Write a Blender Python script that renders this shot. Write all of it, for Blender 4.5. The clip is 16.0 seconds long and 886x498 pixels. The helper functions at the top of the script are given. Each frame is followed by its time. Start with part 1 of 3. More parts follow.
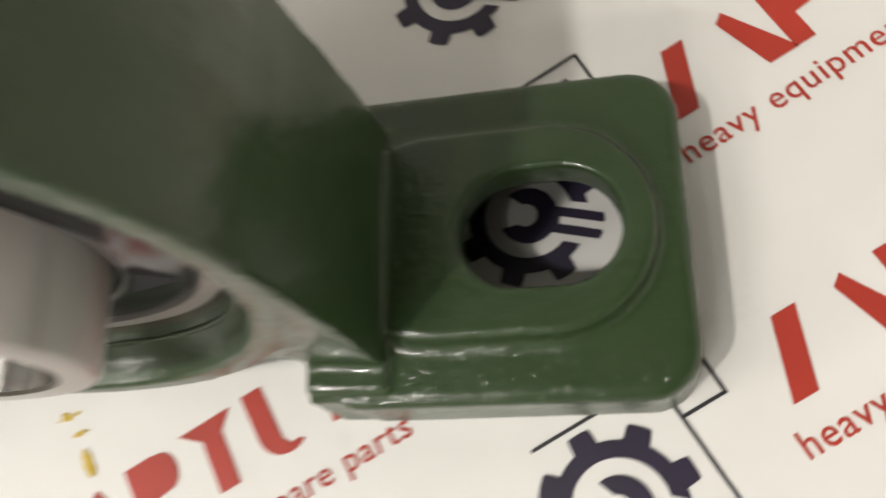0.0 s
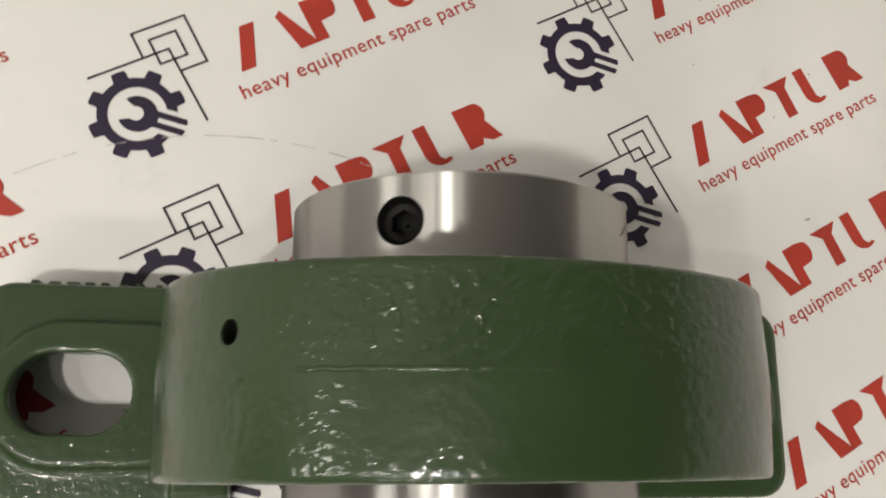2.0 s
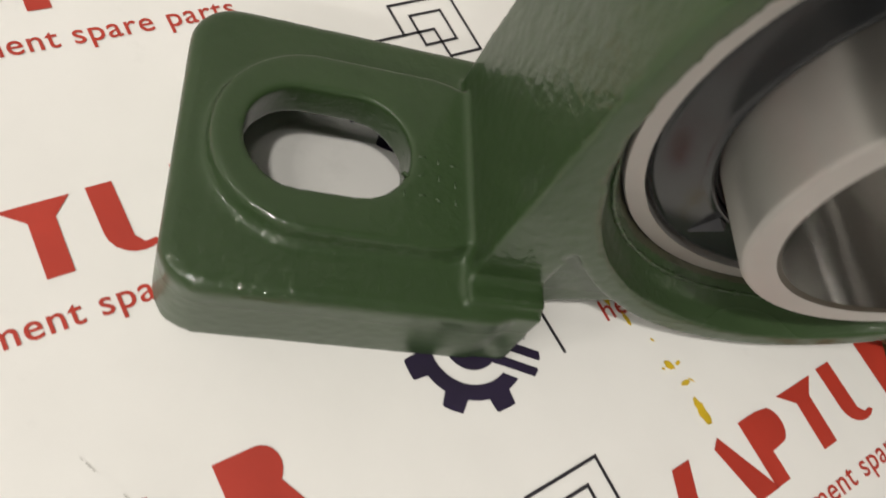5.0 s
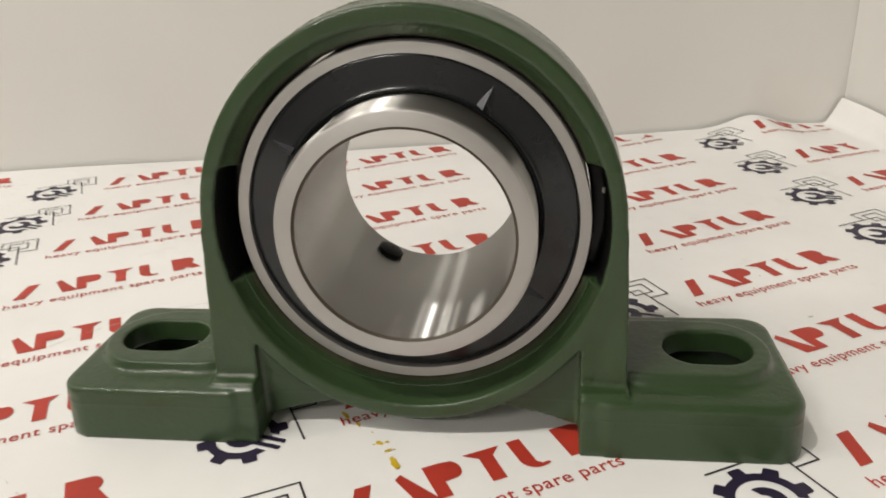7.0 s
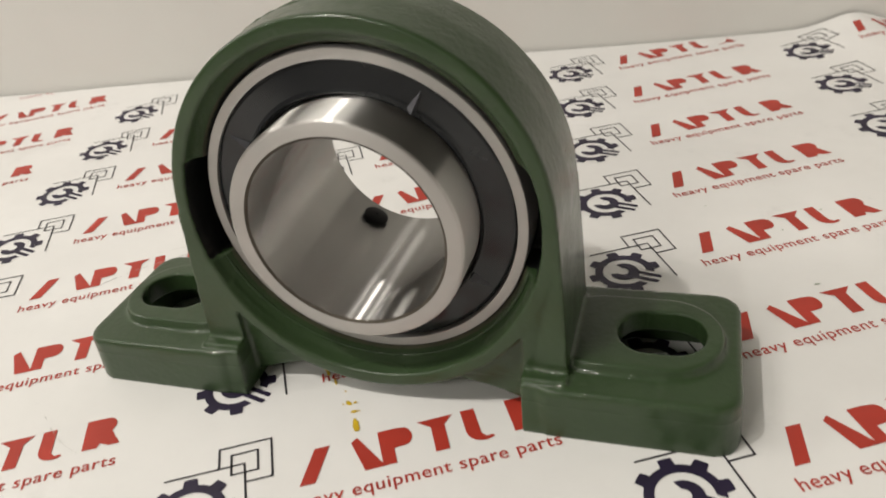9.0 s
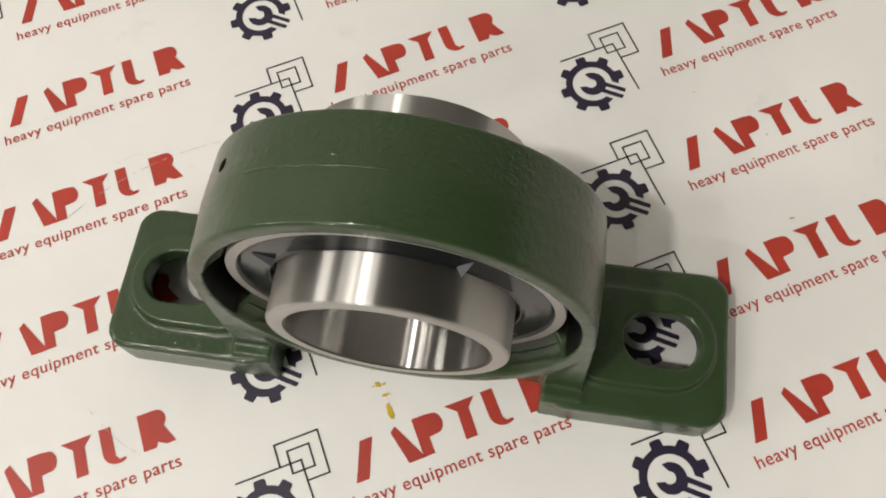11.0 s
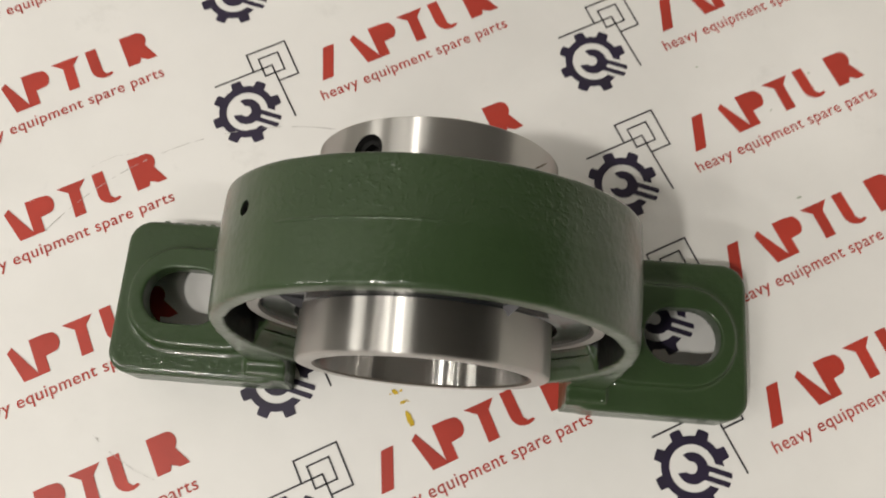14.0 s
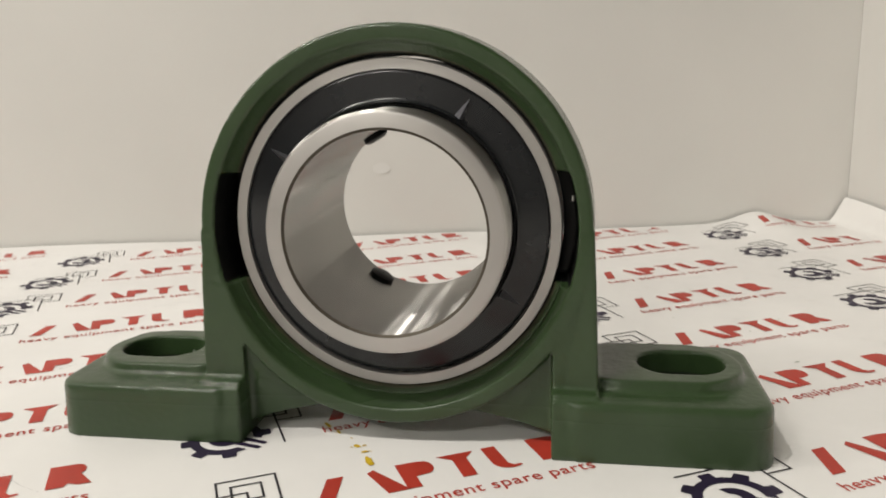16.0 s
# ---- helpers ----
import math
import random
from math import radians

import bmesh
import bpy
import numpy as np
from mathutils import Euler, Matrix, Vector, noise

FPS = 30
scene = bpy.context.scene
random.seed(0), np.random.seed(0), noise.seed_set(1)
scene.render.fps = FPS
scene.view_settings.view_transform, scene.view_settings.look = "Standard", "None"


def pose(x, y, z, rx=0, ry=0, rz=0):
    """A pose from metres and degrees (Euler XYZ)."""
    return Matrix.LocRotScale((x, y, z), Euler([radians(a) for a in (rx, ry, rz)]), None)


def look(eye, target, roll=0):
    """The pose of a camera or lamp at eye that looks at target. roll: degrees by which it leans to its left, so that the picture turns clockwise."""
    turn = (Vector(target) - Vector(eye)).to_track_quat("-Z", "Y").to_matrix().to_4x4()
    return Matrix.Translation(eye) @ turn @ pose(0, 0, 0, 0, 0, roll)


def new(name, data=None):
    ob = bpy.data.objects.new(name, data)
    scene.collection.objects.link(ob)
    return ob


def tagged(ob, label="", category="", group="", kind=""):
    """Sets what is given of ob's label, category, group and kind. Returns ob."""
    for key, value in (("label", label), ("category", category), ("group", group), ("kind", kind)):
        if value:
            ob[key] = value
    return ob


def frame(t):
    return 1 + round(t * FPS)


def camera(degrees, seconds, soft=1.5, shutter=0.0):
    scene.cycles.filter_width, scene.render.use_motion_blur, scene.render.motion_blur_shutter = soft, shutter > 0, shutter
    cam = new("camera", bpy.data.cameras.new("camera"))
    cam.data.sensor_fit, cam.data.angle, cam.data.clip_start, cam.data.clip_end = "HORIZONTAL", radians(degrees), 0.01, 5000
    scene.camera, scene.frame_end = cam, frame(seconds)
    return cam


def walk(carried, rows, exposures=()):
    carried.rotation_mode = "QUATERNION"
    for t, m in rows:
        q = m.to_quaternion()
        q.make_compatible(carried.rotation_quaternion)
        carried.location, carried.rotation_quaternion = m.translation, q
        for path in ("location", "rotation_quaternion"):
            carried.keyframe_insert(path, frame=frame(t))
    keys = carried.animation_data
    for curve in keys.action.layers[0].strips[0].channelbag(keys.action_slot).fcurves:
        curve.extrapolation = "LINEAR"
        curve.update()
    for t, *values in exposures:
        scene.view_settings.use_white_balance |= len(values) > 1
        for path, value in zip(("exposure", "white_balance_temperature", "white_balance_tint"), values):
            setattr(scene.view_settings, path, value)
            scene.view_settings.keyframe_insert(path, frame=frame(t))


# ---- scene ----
cam = camera(58.96, 16.0, soft=1.8, shutter=0.4)
PATH = [
    (0, (0.11028, -0.04500, 0.15414), (0.04423, 0.04203, -0.12526), -38.93),
    (0.5, (0.07067, -0.05854, 0.21121), (0.01193, 0.03239, -0.06858), -34.13),
    (1, (0.03075, -0.04847, 0.24962), (-0.00882, 0.05168, -0.03038), -22.28),
    (1.5, (-0.00635, -0.02726, 0.25545), (0.00493, 0.05881, -0.03171), 7.11),
    (2, (-0.04285, -0.00888, 0.25351), (0.01789, 0.05486, -0.03328), 46.11),
    (2.5, (-0.07921, -0.00987, 0.24169), (0.00476, 0.04371, -0.04129), 61.25),
    (3, (-0.11236, -0.01174, 0.21854), (-0.01645, 0.04038, -0.06090), 65.71),
    (3.2, (-0.12722, -0.01470, 0.20446), (-0.02434, 0.03928, -0.07214), 66.38),
    (5.3, (-0.10877, -0.11160, 0.14186), (-0.02816, 0.05275, -0.09561), 30.73),
    (5.5, (-0.09057, -0.13149, 0.14613), (-0.03469, 0.05602, -0.08082), 22.69),
    (6, (-0.03248, -0.17904, 0.15820), (-0.03094, 0.05620, -0.02796), 7.16),
    (6.5, (0.01521, -0.21004, 0.16131), (-0.00375, 0.05286, 0.01804), 0.25),
    (7, (0.04382, -0.24090, 0.16017), (0.00288, 0.03262, 0.04394), -2.51),
    (7.5, (0.06523, -0.27077, 0.15240), (-0.00027, 0.00261, 0.04766), -3.63),
    (8, (0.09285, -0.28499, 0.14662), (0.01715, -0.01183, 0.04838), -3.65),
    (8.5, (0.11588, -0.27083, 0.15381), (0.02752, -0.00677, 0.04215), -5.37),
    (8.7, (0.11393, -0.24922, 0.16956), (0.01725, 0.00327, 0.03954), -6.61),
    (10.8, (0.04327, -0.09413, 0.31344), (0.00990, 0.02156, 0.03866), -7.11),
    (11, (0.04033, -0.08832, 0.31831), (0.00918, 0.01747, 0.03932), -7.58),
    (11.5, (0.03610, -0.07749, 0.32220), (0.00699, 0.01313, 0.03770), -9.77),
    (12, (0.02657, -0.03461, 0.32125), (0.00365, 0.02631, 0.02840), -14.55),
    (12.5, (0.01366, 0.00780, 0.31605), (0.00169, 0.03655, 0.01767), -18.56),
    (13, (0.00561, 0.01793, 0.31180), (0.00203, 0.03884, 0.01255), -6.04),
    (13.5, (0.00506, -0.00921, 0.31743), (0.00458, 0.02572, 0.01947), 3.30),
    (14, (0.00885, -0.05748, 0.31911), (0.00238, 0.02238, 0.03001), 0.82),
    (14.5, (0.02440, -0.12006, 0.28827), (0.01014, 0.03572, 0.03228), 3.43),
    (15, (0.04147, -0.19148, 0.20930), (0.00572, 0.04405, 0.02696), 3.65),
    (15.5, (0.05734, -0.23961, 0.15007), (0.00924, 0.03654, 0.04317), 0.14),
    (16, (0.06434, -0.26699, 0.12194), (0.01001, 0.02099, 0.05781), -1.59),
]
EXPOSURES = [(0.0, 0.22), (0.5, 0.14), (1.0, 0.04), (1.5, -0.05), (2.0, -0.16), (2.5, -0.13), (3.2, -0.12), (5.3, -0.04), (6.0, 0.02), (7.0, 0.0), (8.0, -0.07), (8.5, -0.08), (10.8, -0.1), (12.0, -0.2), (13.0, -0.26), (14.0, -0.18), (14.5, -0.08), (15.0, 0.05), (16.0, -0.02)]
walk(cam, [(t, look(eye, target, roll)) for t, eye, target, roll in PATH], EXPOSURES)

# ---- world and lights ----
world = bpy.data.worlds.new("world")
world.use_nodes = True
world.node_tree.nodes["Background"].inputs["Color"].default_value = (0.9, 0.93, 1.0, 1)
world.node_tree.nodes["Background"].inputs["Strength"].default_value = 0.05
scene.world = world


def tube_lamp(name, place, length, width, watts, colour=(1.0, 0.95, 0.87)):
    """A lamp under the ceiling, shining down."""
    data = bpy.data.lights.new(name, "AREA")
    data.shape, data.size, data.size_y, data.energy, data.color = "RECTANGLE", width, length, watts, colour
    ob = new(name, data)
    ob.location = place
    return ob


CEIL = 1.75
# one strong spot to the left and in front, weaker ones in a row beside it, two far behind, and a low panel far to the left
for x, y, size, watts in ((-0.63, -0.66, 0.08, 15.6), (-0.98, -0.70, 0.05, 3.7), (-1.16, -0.62, 0.05, 3.0), (-1.45, -0.70, 0.05, 3.3), (-0.36, -0.74, 0.05, 1.9), (-1.30, -2.20, 0.25, 19.0), (-0.70, -2.30, 0.25, 15.0)):
    tube_lamp("ceiling_lamp", (x, y, CEIL - 0.03), size, size, watts)
panel = tube_lamp("side_lamp", (-2.35, -0.70, 1.52), 0.55, 0.35, 13.5)
panel.matrix_world = look((-2.35, -0.70, 1.52), (0, 0, 0))


# ---- materials ----
class Mat:
    """A node material with a Principled shader and short ways to add nodes."""

    def __init__(self, name, colour, rough=0.5, metal=0.0, **more):
        self.m = bpy.data.materials.new(name)
        self.m.use_nodes = True
        self.t = self.m.node_tree
        self.b = self.t.nodes["Principled BSDF"]
        self.set(self.b, **{"Base Color": (*colour, 1), "Roughness": rough, "Metallic": metal, **more})

    def set(self, node, **values):
        for key, value in values.items():
            node.inputs[key].default_value = value
        return node

    def node(self, kind, **values):
        return self.set(self.t.nodes.new(kind), **values)

    def link(self, a, b):
        self.t.links.new(a, b)

    def coords(self, which="Object"):
        return self.node("ShaderNodeTexCoord").outputs[which]

    def noise(self, scale, detail=4.0, rough=0.55, vector=None):
        n = self.node("ShaderNodeTexNoise", Scale=scale, Detail=detail, Roughness=rough)
        self.link(vector or self.coords(), n.inputs["Vector"])
        return n.outputs["Fac"]

    def ramp(self, fac, stops):
        r = self.node("ShaderNodeValToRGB")
        self.link(fac, r.inputs["Fac"])
        while len(r.color_ramp.elements) < len(stops):
            r.color_ramp.elements.new(0.5)
        for e, (p, c) in zip(r.color_ramp.elements, stops):
            e.position, e.color = p, (*c, 1) if len(c) == 3 else c
        return r.outputs["Color"]

    def bump(self, height, strength, distance, normal=None):
        b = self.node("ShaderNodeBump", Strength=strength, Distance=distance)
        self.link(height, b.inputs["Height"])
        if normal:
            self.link(normal, b.inputs["Normal"])
        self.link(b.outputs["Normal"], self.b.inputs["Normal"])
        return b.outputs["Normal"]


def green_paint():
    k = Mat("green_enamel", (0.03, 0.065, 0.024), 0.3, **{"Specular IOR Level": 0.2, "Coat Weight": 0.60, "Coat Roughness": 0.06})
    k.link(k.ramp(k.noise(28, 5), [(0.3, (0.0228, 0.0452, 0.0154)), (0.7, (0.0318, 0.0582, 0.0220))]), k.b.inputs["Base Color"])
    k.link(k.ramp(k.noise(60, 3), [(0.35, (0.36,) * 3), (0.7, (0.48,) * 3)]), k.b.inputs["Roughness"])

    def times(a, b):
        m = k.node("ShaderNodeMath")
        m.operation = "MULTIPLY"
        k.link(a, m.inputs[0])
        k.link(b, m.inputs[1])
        return m.outputs[0]

    # orange peel: separate small grains, strong in patches, faint on the smooth sides of the feet
    grains = k.ramp(k.noise(560, 1.8, 0.55), [(0.36, (0.0,) * 3), (0.70, (1.0,) * 3)])
    high = k.node("ShaderNodeSeparateXYZ")
    k.link(k.coords(), high.inputs[0])
    patches = times(k.ramp(k.noise(40, 3), [(0.40, (0.42,) * 3), (0.60, (1.0,) * 3)]), k.ramp(high.outputs["Z"], [(0.0140, (0.12,) * 3), (0.0185, (0.45,) * 3), (0.0240, (0.6,) * 3), (0.0300, (1.0,) * 3)]))
    peel = times(grains, patches)
    k.link(k.ramp(high.outputs["Z"], [(0.0140, (0.32,) * 3), (0.0180, (0.085,) * 3)]), k.b.inputs["Coat Roughness"])
    # a rough patch of the casting on the back half of the ring's top: sparse steep grains
    sparse = k.ramp(k.noise(520, 1.0, 0.5), [(0.55, (0.0,) * 3), (0.66, (1.0,) * 3)])
    top = times(k.ramp(high.outputs["Y"], [(0.0020, (0.0,) * 3), (0.0040, (1.0,) * 3)]), k.ramp(high.outputs["Z"], [(0.118, (0.0,) * 3), (0.127, (1.0,) * 3)]))
    rough_top = times(sparse, top)
    # sand-cast grit left along the rounded edges of the feet and the foot of their pads
    grit = times(k.ramp(k.noise(640, 1.0, 0.5), [(0.50, (0.0,) * 3), (0.68, (1.0,) * 3)]), k.ramp(high.outputs["Z"], [(0.0172, (0.0,) * 3), (0.0182, (1.0,) * 3), (0.0195, (1.0,) * 3), (0.0200, (0.25,) * 3), (0.0204, (1.0,) * 3), (0.0226, (1.0,) * 3), (0.0242, (0.1,) * 3), (0.0290, (0.0,) * 3)]))
    k.link(k.bump(k.noise(260, 2), 0.10, 0.0008, k.bump(grit, 0.30, 0.0004, k.bump(rough_top, 0.37, 0.0005, k.bump(peel, 0.23, 0.0005)))), k.b.inputs["Coat Normal"])
    k.bump(k.noise(260, 2), 0.05, 0.0008, k.bump(rough_top, 0.10, 0.0005, k.bump(peel, 0.06, 0.0005)))
    return k.m


def ground_steel(name, rough, colour=(0.56, 0.54, 0.51), fine=1500.0, streak=1.0):
    """Steel ground round its axis (y): gloss drawn out along the axis, with fine rings of wear."""
    k = Mat(name, colour, rough, 1.0, **{"Anisotropic": streak, "Anisotropic Rotation": 0.25})
    tangent = k.node("ShaderNodeTangent")
    tangent.direction_type, tangent.axis = "RADIAL", "Y"
    k.link(tangent.outputs["Tangent"], k.b.inputs["Tangent"])
    stretch = k.node("ShaderNodeMapping")
    stretch.inputs["Scale"].default_value = (0.004, 1.0, 0.004)
    k.link(k.coords(), stretch.inputs["Vector"])
    lines = k.noise(fine, 2, 0.6, stretch.outputs["Vector"])
    k.link(k.ramp(lines, [(0.3, (rough * 0.94,) * 3), (0.7, (min(1, rough * 1.07),) * 3)]), k.b.inputs["Roughness"])
    k.link(k.ramp(k.noise(38, 5), [(0.35, tuple(c * 0.92 for c in colour)), (0.62, colour)]), k.b.inputs["Base Color"])
    k.bump(lines, 0.008, 0.0001)
    return k.m


def streaked_steel(name, rough, streak, colour, fine):
    """Steel ground round its axis (y): lamps show as thin streaks drawn out along the axis."""
    k = Mat(name, colour, rough, 1.0)
    tangent = k.node("ShaderNodeTangent")
    tangent.direction_type, tangent.axis = "RADIAL", "Y"
    gloss = k.node("ShaderNodeBsdfAnisotropic", Anisotropy=streak)
    k.link(tangent.outputs["Tangent"], gloss.inputs["Tangent"])
    stretch = k.node("ShaderNodeMapping")
    stretch.inputs["Scale"].default_value = (0.004, 1.0, 0.004)
    k.link(k.coords(), stretch.inputs["Vector"])
    rings_of_wear = k.noise(fine, 3, 0.6, stretch.outputs["Vector"])
    k.link(k.ramp(rings_of_wear, [(0.3, (rough * 0.93,) * 3), (0.7, (rough * 1.08,) * 3)]), gloss.inputs["Roughness"])
    k.link(k.ramp(k.noise(38, 5), [(0.35, tuple(c * 0.92 for c in colour)), (0.62, colour)]), gloss.inputs["Color"])
    k.link(gloss.outputs[0], k.t.nodes["Material Output"].inputs["Surface"])
    return k.m


def plain(name, colour, rough, metal=0.0, grain=300.0, spread=0.12, bump=0.1, depth=0.0004, **more):
    k = Mat(name, colour, rough, metal, **more)
    k.link(k.ramp(k.noise(grain * 0.12, 5), [(0.3, tuple(c * (1 - spread) for c in colour)), (0.7, tuple(min(1, c * (1 + spread)) for c in colour))]), k.b.inputs["Base Color"])
    k.bump(k.noise(grain, 3), bump, depth)
    return k.m


def paper_stock():
    k = Mat("white_paper", (0.8, 0.79, 0.77), 0.5)
    soft = k.ramp(k.noise(7, 6, 0.62), [(0.3, (0.745, 0.735, 0.715)), (0.62, (0.82, 0.81, 0.79))])
    # a few greyish smudges and rubbed spots
    rub = k.ramp(k.noise(26, 6, 0.7), [(0.60, (0.0,) * 3), (0.78, (0.5,) * 3)])
    mix = k.node("ShaderNodeMix")
    mix.data_type = "RGBA"
    mix.inputs[7].default_value = (0.60, 0.59, 0.57, 1)
    k.link(rub, mix.inputs[0])
    k.link(soft, mix.inputs[6])
    k.link(mix.outputs[2], k.b.inputs["Base Color"])
    n = k.bump(k.noise(11, 4, 0.5), 0.5, 0.005)
    k.bump(k.noise(900, 2), 0.06, 0.0002, n)
    return k.m


GREEN = green_paint()
STEEL = streaked_steel("ground_steel", 0.36, 0.76, (0.54, 0.528, 0.505), 900.0)
CHAMFER = plain("rough_chamfer", (0.06, 0.05, 0.036), 0.5, 0.5, 900, 0.2, 0.1)
STEEL_BORE = streaked_steel("ground_steel_bore", 0.25, 0.84, (0.50, 0.49, 0.472), 900.0)
STEEL_FACE = ground_steel("turned_steel_face", 0.55, (0.52, 0.505, 0.485), streak=0.4)
# tabs of the seal, coloured lighter than its plate for their bright facets
TAB = plain("lightened_seal_tab", (0.11, 0.11, 0.12), 0.36, 0.6, 500, 0.2, 0.05)
SEAL = plain("dark_seal_plate", (0.0105, 0.0117, 0.0132), 0.17, 0.0, 700, 0.12, 0.02, **{"Specular IOR Level": 0.45})
BLACK = plain("near_black_metal", (0.012, 0.012, 0.012), 0.35, 0.4, 700, 0.2, 0.1)
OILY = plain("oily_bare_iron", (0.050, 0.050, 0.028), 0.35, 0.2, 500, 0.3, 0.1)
LIP = plain("black_rubber", (0.006, 0.006, 0.006), 0.5, 0.0, 900, 0.2, 0.1, **{"Specular IOR Level": 0.3})
OXIDE = plain("black_oxide", (0.006, 0.006, 0.006), 0.4, 0.0, 900, 0.2, 0.1, **{"Specular IOR Level": 0.14})
SCUFF = plain("brown_scuff", (0.20, 0.17, 0.13), 0.6, 0.6, 1500, 0.4, 0.1)
PAPER = paper_stock()
INK_NAVY = plain("dark_violet_ink", (0.017, 0.0105, 0.034), 0.5, 0, 400, 0.25, 0.04)
INK_BLACK = plain("black_ink", (0.02, 0.018, 0.024), 0.5, 0, 400, 0.2, 0.04)
INK_RED = plain("red_ink", (0.42, 0.036, 0.02), 0.5, 0, 400, 0.12, 0.04)
YELLOW = plain("yellow_paint", (0.62, 0.42, 0.02), 0.4, 0, 900, 0.2, 0.2)
RUB = plain("grey_green_rub", (0.42, 0.46, 0.38), 0.6, 0, 900, 0.3, 0.05)
PENCIL = plain("grey_pencil", (0.45, 0.44, 0.42), 0.6, 0, 900, 0.3, 0.05)
WALL = plain("painted_wall", (0.66, 0.648, 0.618), 0.6, 0, 60, 0.025, 0.08, 0.002)
FILLER = plain("wall_filler", (0.71, 0.70, 0.675), 0.6, 0, 200, 0.02, 0.05)
# unseen wall in front, its tone lowered to dim what seal and steel mirror
PLASTER = plain("dulled_south_wall", (0.50, 0.49, 0.475), 0.7, 0, 60, 0.04, 0.08, 0.002)
# unseen side walls, darkened so the green paint reflects less light
DIM = plain("darkened_side_wall", (0.16, 0.155, 0.15), 0.7, 0, 60, 0.04, 0.08, 0.002)
# unseen ceiling, darker than white paint to keep the block's top dark
CEILING = plain("darkened_ceiling", (0.28, 0.276, 0.27), 0.8, 0, 60, 0.02, 0.05)
FLOOR = plain("floor_covering", (0.25, 0.23, 0.21), 0.5, 0, 40, 0.15, 0.1)
COUNTER = plain("counter_laminate", (0.7, 0.69, 0.66), 0.45, 0, 200, 0.05, 0.05)


# ---- mesh helpers ----
def part(name, bm, material, parent=None, label="", smooth=True, angle=None):
    """Links a bmesh as one mesh object under a thing or a part."""
    bmesh.ops.recalc_face_normals(bm, faces=bm.faces)
    me = bpy.data.meshes.new(name)
    bm.to_mesh(me)
    bm.free()
    return mesh_part(name, me, material, parent, label, smooth, angle)


def mesh_part(name, me, material, parent=None, label="", smooth=True, angle=None):
    me.materials.append(material)
    me.polygons.foreach_set("use_smooth", [smooth] * len(me.polygons))
    if angle:
        me.set_sharp_from_angle(angle=radians(angle))
    ob = new(name, me)
    if parent:
        ob.parent = parent
    if label:
        ob["label"] = label
    return ob


def box(bm, a, b, m=Matrix()):
    made = bmesh.ops.create_cube(bm, size=1)["verts"]
    for v in made:
        v.co = m @ Vector([(p + q) / 2 + c * (q - p) for p, q, c in zip(a, b, v.co)])
    return made


def rings(bm, outlines, closed=True):
    """Skins a run of outlines with the same number of points; closed: the last joins the first."""
    rows = [[bm.verts.new(p) for p in o] for o in outlines]
    n = len(rows[0])
    for a, b in zip(rows, rows[1:] + rows[:1] if closed else rows[1:]):
        for i in range(n):
            bm.faces.new((a[i], a[(i + 1) % n], b[(i + 1) % n], b[i]))
    return rows


def lathe(bm, profile, n=128, closed=True):
    """Turns a profile of (y, r) round the y axis."""
    rings(bm, [[(r * math.cos(2 * math.pi * i / n), y, r * math.sin(2 * math.pi * i / n)) for i in range(n)] for y, r in profile], closed)


def prism(bm, outline, y0, y1, taper=None, behind=None):
    """A closed prism of an outline in x, z, from y0 to y1; taper(x, z): how far the faces stand out there."""
    stand = taper or (lambda x, z: 0.0)
    rear = behind or stand
    back = [bm.verts.new((x, y1 + rear(x, z), z)) for x, z in outline]
    front = [bm.verts.new((x, y0 - stand(x, z), z)) for x, z in outline]
    bm.faces.new(back)
    bm.faces.new(front[::-1])
    n = len(outline)
    for i in range(n):
        bm.faces.new((front[i], front[(i + 1) % n], back[(i + 1) % n], back[i]))


# ---- setting: a corner of a room with a counter ----
SLOPE = 0.213
WALL_Y = 0.350
CORNER = (0.270, WALL_Y + SLOPE * 0.270)
TURN_ROOM = math.degrees(math.atan(SLOPE))
ROOM = pose(CORNER[0], CORNER[1], 0, 0, 0, TURN_ROOM)
# room axes: x along the back wall (to the left: minus), y into the back wall
# height where the east wall stops, cut low to shrink its reflection in the paint
EAST_CUT = 0.23
for name, a, b, mat, label, cat in (
    ("wall_north", (-3.1, 0.0, -0.75), (1.3, 0.1, CEIL), WALL, "plain matt off-white painted wall behind the counter", "wall"),
    ("wall_east", (0.0, -0.95, -0.75), (0.06, -0.0005, EAST_CUT), WALL, "plain matt off-white wall beside the counter, cut low out of view", "wall"),
    # far side walls added out of view, dark for the sake of reflections
    ("wall_far_east", (1.2, -3.2, -0.75), (1.3, -0.0005, CEIL), DIM, "unseen grey wall, toned down for reflections", "wall"),
    ("wall_west", (-3.1, -3.2, -0.75), (-3.0005, -0.0005, CEIL), DIM, "unseen grey wall, toned down for reflections", "wall"),
    ("wall_south", (-3.1, -3.3, -0.75), (1.3, -3.2005, CEIL), PLASTER, "unseen grey wall, toned down for reflections", "wall"),
    ("floor", (-3.1, -3.3, -0.85), (1.3, 0.1, -0.7505), FLOOR, "plain dark floor", "floor"),
    ("ceiling", (-3.1, -3.3, CEIL + 0.0005), (1.3, 0.1, CEIL + 0.1), CEILING, "unseen ceiling, darkened to dim reflections", "ceiling"),
):
    bm = bmesh.new()
    box(bm, a, b, ROOM)
    tagged(part(name, bm, mat, smooth=False), label, cat, kind="structure")
bm = bmesh.new()
box(bm, (-1.6, -0.9, -0.75), (-0.0008, -0.0008, -0.0006), ROOM)
bmesh.ops.bevel(bm, geom=[e for e in bm.edges], offset=0.0004, segments=1, affect="EDGES")
